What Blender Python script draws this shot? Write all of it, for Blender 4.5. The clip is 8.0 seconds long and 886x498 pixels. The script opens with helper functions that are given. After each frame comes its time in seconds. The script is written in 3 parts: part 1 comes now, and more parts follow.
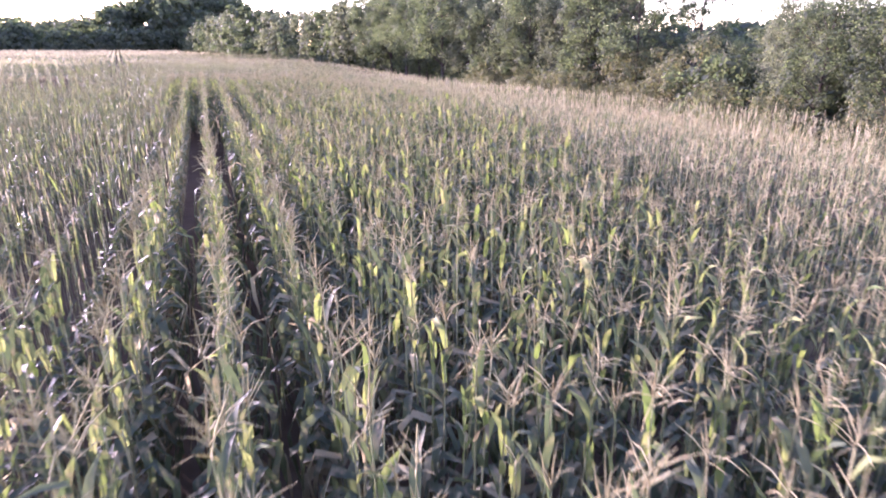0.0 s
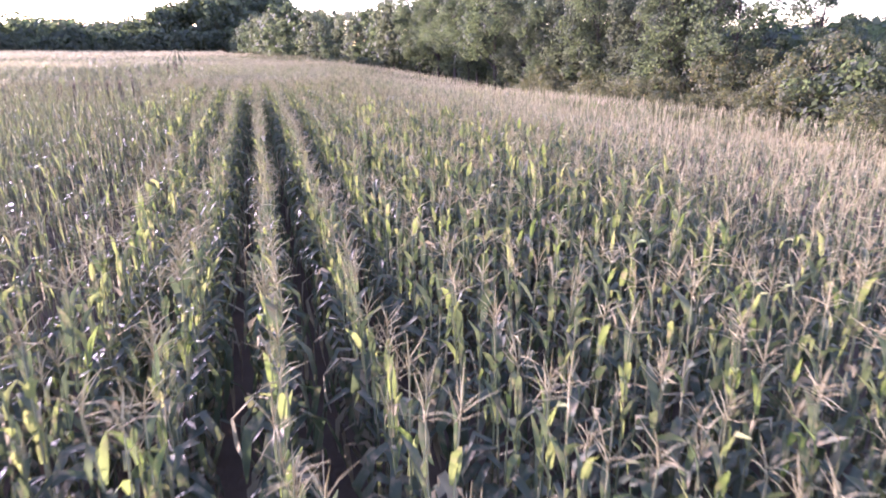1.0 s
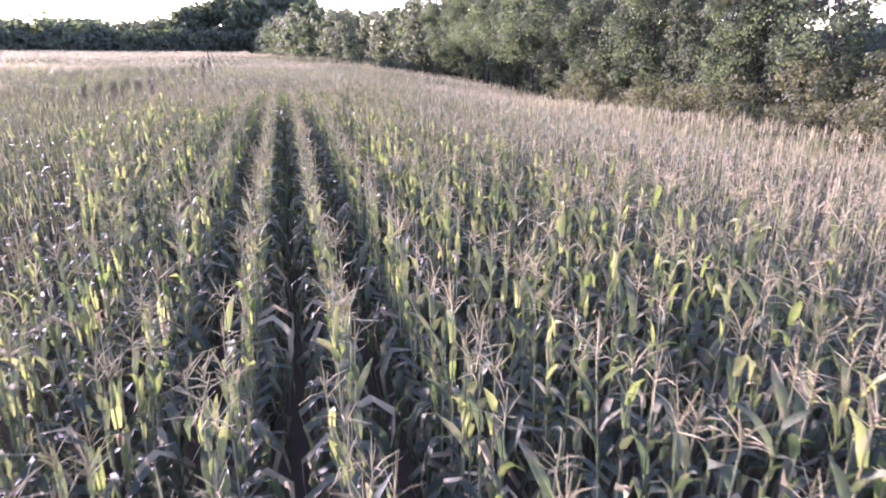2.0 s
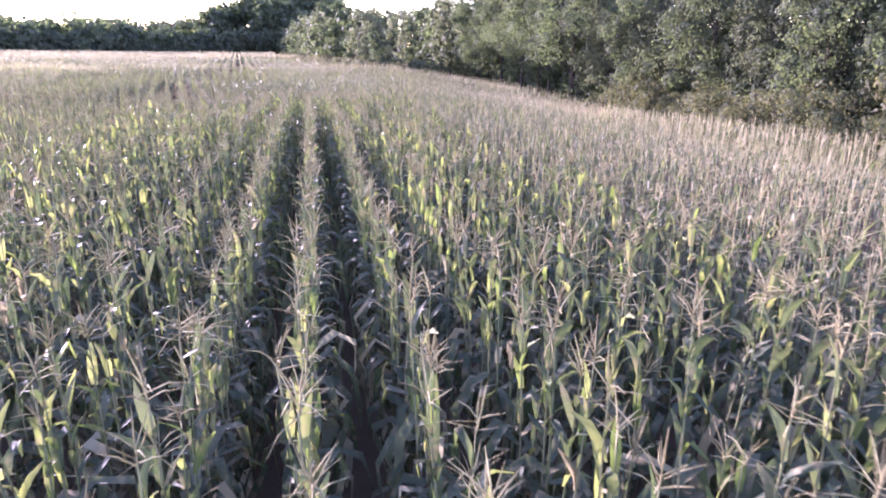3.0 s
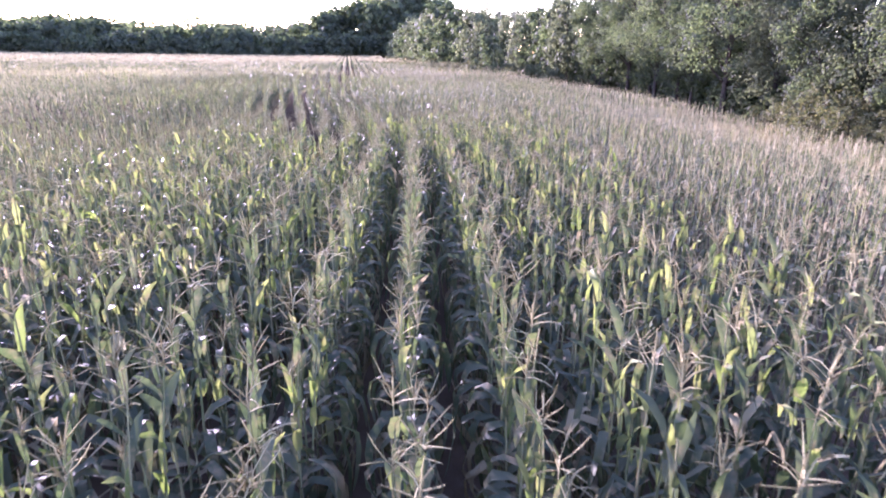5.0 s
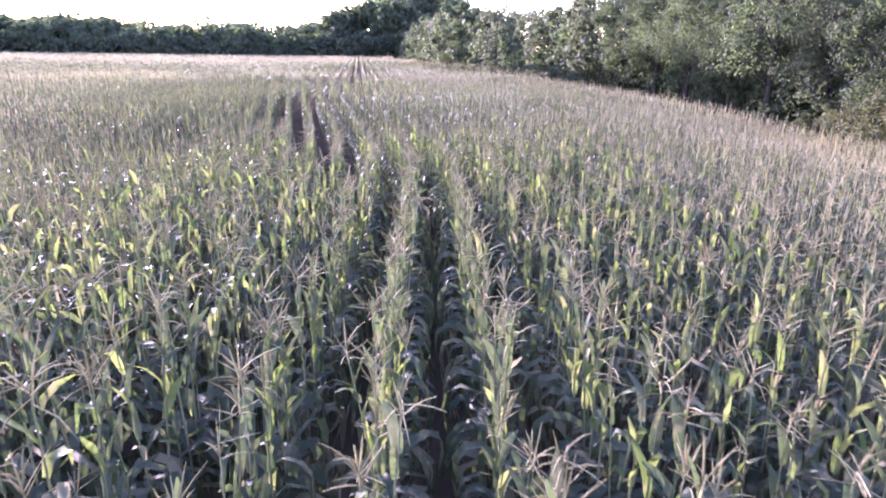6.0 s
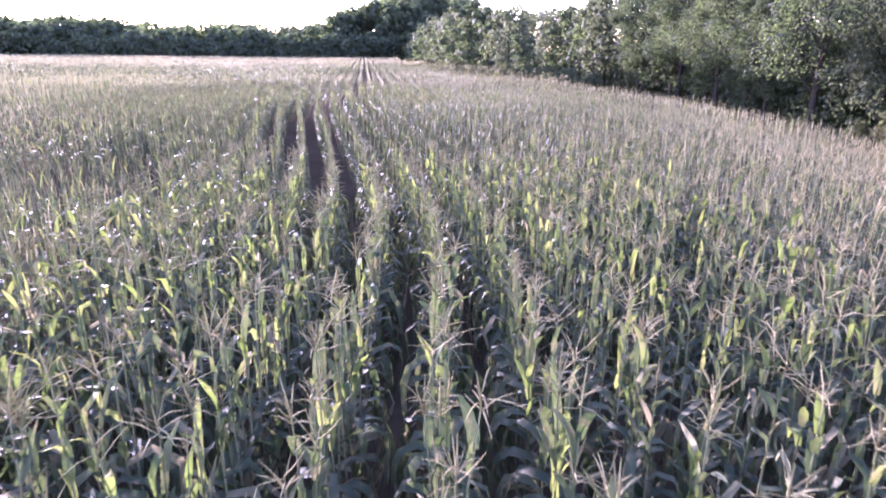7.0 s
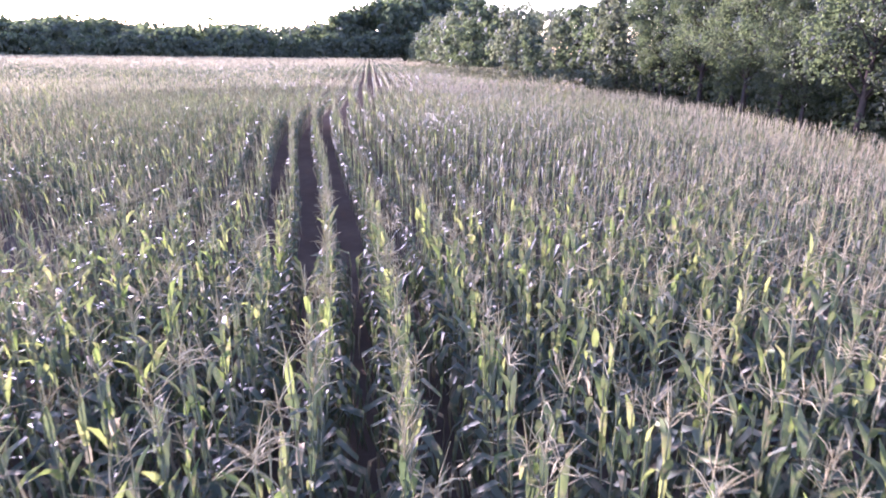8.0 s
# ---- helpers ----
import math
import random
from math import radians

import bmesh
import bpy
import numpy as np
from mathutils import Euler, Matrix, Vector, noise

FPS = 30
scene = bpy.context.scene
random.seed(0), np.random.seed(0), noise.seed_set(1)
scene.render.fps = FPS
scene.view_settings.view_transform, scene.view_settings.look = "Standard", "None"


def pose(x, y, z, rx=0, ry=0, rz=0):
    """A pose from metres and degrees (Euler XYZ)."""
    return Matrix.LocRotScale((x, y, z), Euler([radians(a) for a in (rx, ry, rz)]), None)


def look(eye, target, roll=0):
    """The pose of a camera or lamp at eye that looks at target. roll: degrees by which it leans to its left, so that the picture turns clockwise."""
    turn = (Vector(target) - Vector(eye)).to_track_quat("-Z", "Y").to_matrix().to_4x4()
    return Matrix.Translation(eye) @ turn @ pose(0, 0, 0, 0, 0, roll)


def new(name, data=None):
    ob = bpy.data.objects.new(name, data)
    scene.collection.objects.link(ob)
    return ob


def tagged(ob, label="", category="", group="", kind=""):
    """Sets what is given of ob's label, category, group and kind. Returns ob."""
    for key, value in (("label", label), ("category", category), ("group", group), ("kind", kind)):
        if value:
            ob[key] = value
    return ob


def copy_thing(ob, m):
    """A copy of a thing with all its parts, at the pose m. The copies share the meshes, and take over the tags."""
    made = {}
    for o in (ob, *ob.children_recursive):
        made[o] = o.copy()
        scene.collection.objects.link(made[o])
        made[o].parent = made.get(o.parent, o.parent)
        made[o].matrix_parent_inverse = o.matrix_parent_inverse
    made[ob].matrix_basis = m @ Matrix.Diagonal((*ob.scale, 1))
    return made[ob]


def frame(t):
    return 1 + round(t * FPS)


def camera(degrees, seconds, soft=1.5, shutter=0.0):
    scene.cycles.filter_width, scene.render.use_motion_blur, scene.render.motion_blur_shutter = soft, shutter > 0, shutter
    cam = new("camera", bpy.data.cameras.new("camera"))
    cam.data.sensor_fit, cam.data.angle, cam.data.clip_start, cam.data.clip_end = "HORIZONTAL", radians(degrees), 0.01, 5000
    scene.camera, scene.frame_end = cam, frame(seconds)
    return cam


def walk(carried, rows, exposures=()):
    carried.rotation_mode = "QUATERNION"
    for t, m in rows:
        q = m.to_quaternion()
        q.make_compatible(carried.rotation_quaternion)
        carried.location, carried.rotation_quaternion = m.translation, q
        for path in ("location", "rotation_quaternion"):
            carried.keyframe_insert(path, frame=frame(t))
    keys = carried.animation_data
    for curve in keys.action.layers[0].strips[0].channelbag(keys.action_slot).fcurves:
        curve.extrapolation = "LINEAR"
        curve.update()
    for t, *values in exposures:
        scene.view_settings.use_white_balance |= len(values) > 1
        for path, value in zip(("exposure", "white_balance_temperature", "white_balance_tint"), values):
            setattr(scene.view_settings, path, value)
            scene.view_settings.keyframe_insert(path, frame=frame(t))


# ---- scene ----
cam = camera(73.0, 8.0, soft=1.9, shutter=0.1)
PATH = [
    (0, (0.453, 0.716, 3.824), (0.366, 2.117, 3.354), 0.0),
    (0.5, (0.058, 4.558, 3.804), (-0.092, 5.953, 3.335), 0.0),
    (1, (-0.498, 8.171, 3.820), (-0.692, 9.562, 3.352), 0.0),
    (1.5, (-1.180, 11.355, 3.871), (-1.406, 12.740, 3.403), 0.0),
    (2, (-1.878, 14.050, 3.915), (-2.130, 15.431, 3.448), 0.1),
    (3.5, (-4.011, 19.830, 3.863), (-4.391, 21.183, 3.402), 0.3),
    (4, (-4.721, 21.538, 3.878), (-5.199, 22.862, 3.418), 0.3),
    (4.5, (-5.556, 23.218, 3.914), (-6.067, 24.528, 3.455), 0.3),
    (5, (-6.494, 24.926, 3.945), (-7.024, 26.229, 3.487), 0.3),
    (6.5, (-9.476, 29.514, 4.070), (-10.034, 30.807, 3.612), 0.3),
    (7, (-10.450, 31.403, 4.099), (-11.014, 32.692, 3.643), 0.2),
    (7.5, (-11.326, 33.414, 4.130), (-11.896, 34.702, 3.674), 0.2),
    (8, (-12.124, 35.521, 4.167), (-12.698, 36.807, 3.711), 0.2),
]
walk(cam, [(t, look(eye, target, roll)) for t, eye, target, roll in PATH], exposures=[(0.0, 3.12, 5800, 65), (3.5, 3.12, 5580, 62), (8.0, 3.13, 5440, 62)])

# ---- light ----
SUN_LEFT, SUN_UP = 53.0, 10.5  # degrees to the left of +y, and above the horizon
world = bpy.data.worlds.new("sky")
scene.world = world
world.use_nodes = True
nt = world.node_tree
sky = nt.nodes.new("ShaderNodeTexSky")
sky.sky_type, sky.sun_disc = "NISHITA", False
sky.sun_elevation, sky.sun_rotation = radians(SUN_UP), radians(-SUN_LEFT)
sky.air_density, sky.dust_density, sky.ozone_density = 1.0, 0.5, 1.2
nt.nodes["Background"].inputs["Strength"].default_value = 0.15
nt.links.new(sky.outputs[0], nt.nodes["Background"].inputs["Color"])
sun_data = bpy.data.lights.new("sun", "SUN")
sun_data.energy, sun_data.angle, sun_data.color = 3.7, radians(0.6), (1.0, 0.94, 0.84)
sun = new("sun", sun_data)
sun_way = Vector((-math.sin(radians(SUN_LEFT)) * math.cos(radians(SUN_UP)), math.cos(radians(SUN_LEFT)) * math.cos(radians(SUN_UP)), math.sin(radians(SUN_UP))))
sun.matrix_world = look(sun_way * 100, (0, 0, 0))


# ---- materials ----
def variation(tree):
    """A random value for each piece, whether it is an object or an island of a mesh."""
    geo, info, add, fract = (tree.nodes.new(k) for k in ("ShaderNodeNewGeometry", "ShaderNodeObjectInfo", "ShaderNodeMath", "ShaderNodeMath"))
    add.operation, fract.operation = "ADD", "FRACT"
    tree.links.new(geo.outputs["Random Per Island"], add.inputs[0])
    tree.links.new(info.outputs["Random"], add.inputs[1])
    tree.links.new(add.outputs[0], fract.inputs[0])
    return fract.outputs[0]


def ramp(tree, value, stops):
    node = tree.nodes.new("ShaderNodeValToRGB")
    tree.links.new(value, node.inputs[0])
    while len(node.color_ramp.elements) < len(stops):
        node.color_ramp.elements.new(0.5)
    for e, (at, c) in zip(node.color_ramp.elements, stops):
        e.position, e.color = at, (*c, 1)
    return node.outputs[0]


def noise_at(tree, scale, detail=3.0, rough=0.6):
    co, n = tree.nodes.new("ShaderNodeTexCoord"), tree.nodes.new("ShaderNodeTexNoise")
    n.inputs["Scale"].default_value, n.inputs["Detail"].default_value, n.inputs["Roughness"].default_value = scale, detail, rough
    tree.links.new(co.outputs["Object"], n.inputs["Vector"])
    return n.outputs["Fac"]


def mixed(tree, fac, a, b, mode="MIX"):
    n = tree.nodes.new("ShaderNodeMix")
    n.data_type, n.blend_type = "RGBA", mode
    for key, v in ((0, fac), (6, a), (7, b)):
        if isinstance(v, (int, float)):
            n.inputs[key].default_value = v
        elif isinstance(v, tuple):
            n.inputs[key].default_value = (*v, 1)
        else:
            tree.links.new(v, n.inputs[key])
    return n.outputs[2]


def foliage(name, stops, through_stops, share=0.45, rough=0.4, grain=30.0, dry=(0.30, 0.22, 0.12), gloss=0.5, bump=0.0):
    """Thin leaves: colour by piece, fine streaks and dry spots, light let through."""
    m = bpy.data.materials.new(name)
    m.use_nodes = True
    t = m.node_tree
    p, out = t.nodes["Principled BSDF"], t.nodes["Material Output"]
    v = variation(t)
    base, lit = ramp(t, v, stops), ramp(t, v, through_stops)
    spots = ramp(t, noise_at(t, grain), [(0.52, (0, 0, 0)), (0.72, (0.7, 0.7, 0.7))])
    base, lit = mixed(t, spots, base, dry), mixed(t, spots, lit, dry)
    t.links.new(base, p.inputs["Base Color"])
    p.inputs["Roughness"].default_value = rough
    p.inputs["Specular IOR Level"].default_value = gloss
    tr, mix = t.nodes.new("ShaderNodeBsdfTranslucent"), t.nodes.new("ShaderNodeMixShader")
    t.links.new(lit, tr.inputs["Color"])
    mix.inputs[0].default_value = share
    t.links.new(p.outputs[0], mix.inputs[1])
    t.links.new(tr.outputs[0], mix.inputs[2])
    t.links.new(mix.outputs[0], out.inputs["Surface"])
    if bump:
        b = t.nodes.new("ShaderNodeBump")
        b.inputs["Strength"].default_value, b.inputs["Distance"].default_value = bump, 0.01
        t.links.new(noise_at(t, grain * 2.5), b.inputs["Height"])
        t.links.new(b.outputs[0], p.inputs["Normal"])
    return m


def plain(name, a, b, scale, rough=0.8, bump=0.3, distance=0.02):
    m = bpy.data.materials.new(name)
    m.use_nodes = True
    t = m.node_tree
    p = t.nodes["Principled BSDF"]
    big, small = noise_at(t, scale * 0.12, 2.0), noise_at(t, scale, 6.0, 0.7)
    c = mixed(t, small, a, b)
    c = mixed(t, ramp(t, big, [(0.35, (0, 0, 0)), (0.7, (0.5, 0.5, 0.5))]), c, tuple(0.6 * x for x in a))
    t.links.new(c, p.inputs["Base Color"])
    p.inputs["Roughness"].default_value = rough
    p.inputs["Specular IOR Level"].default_value = 0.0
    n = t.nodes.new("ShaderNodeBump")
    n.inputs["Strength"].default_value, n.inputs["Distance"].default_value = bump, distance
    t.links.new(small, n.inputs["Height"])
    t.links.new(n.outputs[0], p.inputs["Normal"])
    return m


LEAF = foliage("corn_leaf_green", [(0.0, (0.044, 0.056, 0.036)), (0.6, (0.066, 0.078, 0.048)), (1.0, (0.10, 0.105, 0.067))],
               [(0.0, (0.12, 0.18, 0.055)), (1.0, (0.23, 0.28, 0.085))], share=0.2, rough=0.6, grain=9.0, gloss=0.07, bump=0.35)
PALE = foliage("corn_leaf_pale", [(0.0, (0.10, 0.14, 0.05)), (1.0, (0.20, 0.21, 0.09))],
               [(0.0, (0.16, 0.22, 0.04)), (1.0, (0.28, 0.30, 0.08))], share=0.42, rough=0.55, grain=9.0, gloss=0.08)
DRY = foliage("corn_leaf_dry", [(0.0, (0.20, 0.165, 0.09)), (1.0, (0.34, 0.30, 0.18))],
              [(0.0, (0.33, 0.27, 0.14)), (1.0, (0.46, 0.42, 0.25))], share=0.35, rough=0.75, grain=9.0, gloss=0.05)
TASSEL = foliage("corn_tassel", [(0.0, (0.20, 0.175, 0.095)), (0.6, (0.29, 0.26, 0.145)), (1.0, (0.38, 0.35, 0.20))],
                 [(0.0, (0.38, 0.33, 0.18)), (1.0, (0.55, 0.51, 0.31))], share=0.33, rough=0.75, grain=60.0, gloss=0.06, dry=(0.29, 0.215, 0.13))
STALK = foliage("corn_stalk", [(0.0, (0.14, 0.16, 0.07)), (1.0, (0.30, 0.28, 0.15))],
                [(0.0, (0.2, 0.25, 0.06)), (1.0, (0.4, 0.36, 0.14))], share=0.12, rough=0.65, grain=12.0, gloss=0.1)
CORN = [LEAF, PALE, DRY, TASSEL, STALK]
SOIL = plain("soil", (0.072, 0.052, 0.034), (0.12, 0.090, 0.060), 5.0, 0.95, 0.8, 0.05)
TURF = plain("turf", (0.045, 0.05, 0.022), (0.12, 0.105, 0.055), 3.0, 0.95, 0.8, 0.08)
BARK = plain("bark", (0.045, 0.036, 0.03), (0.10, 0.08, 0.065), 9.0, 0.9, 0.8, 0.03)
TREE_LEAF = foliage("tree_leaf", [(0.0, (0.042, 0.052, 0.038)), (0.7, (0.068, 0.080, 0.055)), (1.0, (0.105, 0.112, 0.072))],
                    [(0.0, (0.08, 0.12, 0.04)), (1.0, (0.17, 0.215, 0.075))], share=0.45, rough=0.65, grain=0.4, gloss=0.08, dry=(0.11, 0.12, 0.06))
WILLOW_LEAF = foliage("willow_leaf", [(0.0, (0.062, 0.075, 0.050)), (1.0, (0.115, 0.125, 0.080))],
                      [(0.0, (0.13, 0.165, 0.07)), (1.0, (0.22, 0.245, 0.11))], share=0.42, rough=0.65, grain=0.4, gloss=0.08, dry=(0.14, 0.14, 0.08))
BUSH_LEAF = foliage("bush_leaf", [(0.0, (0.06, 0.075, 0.04)), (0.7, (0.095, 0.10, 0.055)), (1.0, (0.14, 0.12, 0.065))],
                    [(0.0, (0.11, 0.15, 0.04)), (1.0, (0.24, 0.22, 0.08))], share=0.32, rough=0.7, grain=0.5, gloss=0.15, dry=(0.13, 0.11, 0.06))
GRASS = foliage("dry_grass", [(0.0, (0.09, 0.10, 0.04)), (1.0, (0.26, 0.21, 0.12))],
                [(0.0, (0.2, 0.2, 0.06)), (1.0, (0.4, 0.33, 0.16))], share=0.4, rough=0.6, grain=2.0)

# ---- the plan: u runs to the right across the rows, v along them ----
ROW_TURN = radians(24.0)
UNIT = 0.74  # metres to one unit of the plan of the ground, the edge and the trees
CU, SU = math.cos(ROW_TURN), math.sin(ROW_TURN)


def smooth(a, b, x):
    s = np.clip((np.asarray(x, float) - a) / (b - a), 0, 1)
    return s * s * (3 - 2 * s)


def xy(u, v):
    u, v = np.asarray(u, float), np.asarray(v, float)
    return CU * u - SU * v, SU * u + CU * v


RISE_V = [-20, 5, 9, 12, 20, 30, 38, 42, 46, 50, 55, 61, 66, 74, 84, 92, 102, 115, 140, 190, 240]
RISE_Z = [-0.16, -0.16, -0.06, 0.10, 0.14, 0.25, 0.22, 0.18, 0.06, 0.12, 0.40, 0.66, 0.62, 0.45, 0.42, 0.55, 0.76, 0.82, 0.95, 1.25, 1.35]


def height(u, v):
    """The ground: a gently rolling field that falls to a wooded edge and rises to a far hill."""
    u, v = np.asarray(u, float), np.asarray(v, float)
    w = v + 0.074 * u * smooth(40, 55, v)
    z = sum(np.interp(w + d, RISE_V, RISE_Z) for d in (-2.4, -1.2, 0.0, 1.2, 2.4)) / 5
    z = z + 0.6 * smooth(10, 140, -u) * smooth(60, 190, v)
    u, v = u / UNIT, v / UNIT
    f = 0.10 * np.sin(u * 0.31 + 1.0) * np.sin(v * 0.17)
    z = z - smooth(10, 33, u) * np.interp(UNIT * v, [20, 28, 40, 57, 70, 83], [0.85, 0.78, 1.15, 1.9, 1.75, 0.6])
    f = f + smooth(280, 325, v) * (1.5 + 17.0 * np.exp(-((u + 2) / 36.0) ** 2) + 3.5 * np.exp(-((u + 190) / 80.0) ** 2))
    f = f + 3.0 * smooth(46, 120, u)
    return z + UNIT * f


def bend(v):
    """How far the rows swing sideways along the field."""
    v = np.asarray(v, float) / UNIT
    a = np.clip(v - 43, 0, 29)
    b = np.clip(v - 72, 0, 25)
    c = np.clip(v - 97, 0, None)
    return 0.14 * np.exp(-((UNIT * v - 39) / 4.0) ** 2) + 0.27 * smooth(37.5, 43, UNIT * v) + UNIT * (-0.15 * (1 - smooth(48, 54, v)) - 0.0108 * (np.minimum(v, 72) - 40) - 0.0042 * a * a - (0.254 * b - 0.0027 * b * b) - 0.12 * c)


EDGE_V = [-60, 100, 108, 150, 182, 215, 290]
EDGE_U = [30.5, 30.5, 17.5, 15.5, 2.0, -6.0, -12.0]


def edge(v):
    return UNIT * np.interp(np.asarray(v) / UNIT, EDGE_V, EDGE_U)


# ---- building helpers ----
def mesh_of(name, verts, quads, slots, mats, flat=False):
    me = bpy.data.meshes.new(name)
    verts, quads = np.asarray(verts, np.float32), np.asarray(quads, np.int32)
    n = len(quads)
    me.vertices.add(len(verts))
    me.vertices.foreach_set("co", verts.ravel())
    me.loops.add(4 * n)
    me.loops.foreach_set("vertex_index", quads.ravel())
    me.polygons.add(n)
    me.polygons.foreach_set("loop_start", np.arange(0, 4 * n, 4, dtype=np.int32))
    me.polygons.foreach_set("material_index", np.asarray(slots, np.int32))
    me.polygons.foreach_set("use_smooth", np.full(n, not flat))
    for m in mats:
        me.materials.append(m)
    me.update(calc_edges=True)
    return me


class Shape:
    """Quads gathered with a material slot for each."""

    def __init__(self):
        self.v, self.q, self.s, self.n = [], [], [], 0

    def add(self, verts, quads, slot):
        self.v.append(np.asarray(verts, float))
        self.q.append(np.asarray(quads, int) + self.n)
        self.s.append(np.full(len(quads), slot))
        self.n += len(verts)

    def arrays(self):
        return np.vstack(self.v), np.vstack(self.q), np.concatenate(self.s)


def tube(points, radii, sides):
    """A tapered tube along points."""
    points = np.asarray(points, float)
    k = len(points)
    way = np.gradient(points, axis=0)
    way /= np.linalg.norm(way, axis=1)[:, None] + 1e-9
    ref = np.where(np.abs(way[:, 2:3]) > 0.9, np.array([[1.0, 0, 0]]), np.array([[0, 0, 1.0]]))
    a = np.cross(way, ref)
    a /= np.linalg.norm(a, axis=1)[:, None] + 1e-9
    b = np.cross(way, a)
    ang = np.linspace(0, 2 * math.pi, sides, endpoint=False)
    ring = a[:, None] * np.cos(ang)[None, :, None] + b[:, None] * np.sin(ang)[None, :, None]
    verts = (points[:, None] + ring * np.asarray(radii, float)[:, None, None]).reshape(-1, 3)
    quads = [(i * sides + j, i * sides + (j + 1) % sides, (i + 1) * sides + (j + 1) % sides, (i + 1) * sides + j) for i in range(k - 1) for j in range(sides)]
    return verts, quads


def ribbon(rng, base, azimuth, length, width, rise, fall, knee, segs, across):
    """A corn leaf: it rises from the stalk, arches at the knee and hangs."""
    s = np.linspace(0, 1, segs + 1)
    ds = length / segs
    mid = (s[:-1] + s[1:]) / 2
    e = np.radians(rise - fall * smooth(knee - 0.22, knee + 0.30, mid) - 14 * mid)
    az = azimuth + np.cumsum(rng.normal(0, 0.10, segs))
    step = np.c_[np.cos(e) * np.cos(az), np.cos(e) * np.sin(az), np.sin(e)] * ds
    c = np.vstack([[0, 0, 0], np.cumsum(step, axis=0)]) + base
    w = width * np.clip(1.35 * (s + 0.10) ** 0.45 * (1.02 - s) ** 0.62, 0.02, 1) * 0.5
    roll = rng.normal(0, 0.25) + rng.normal(0, 0.7) * s
    azs = np.r_[az[0], az]
    es = np.r_[e[0], e]
    side = np.c_[-np.sin(azs), np.cos(azs), np.zeros(segs + 1)]
    up = np.c_[-np.sin(es) * np.cos(azs), -np.sin(es) * np.sin(azs), np.cos(es)]
    lat = side * np.cos(roll)[:, None] + up * np.sin(roll)[:, None]
    nor = up * np.cos(roll)[:, None] - side * np.sin(roll)[:, None]
    wave = rng.normal(0, 0.18, (segs + 1, 2)) * w[:, None]
    if across == 2:
        verts = np.stack([c - lat * w[:, None] + nor * (0.35 * w + wave[:, 0])[:, None], c, c + lat * w[:, None] + nor * (0.35 * w + wave[:, 1])[:, None]], 1).reshape(-1, 3)
        quads = [(3 * i + j, 3 * i + j + 1, 3 * i + j + 4, 3 * i + j + 3) for i in range(segs) for j in range(2)]
    else:
        verts = np.stack([c - lat * w[:, None], c + lat * w[:, None]], 1).reshape(-1, 3)
        quads = [(2 * i, 2 * i + 1, 2 * i + 3, 2 * i + 2) for i in range(segs)]
    return verts, quads


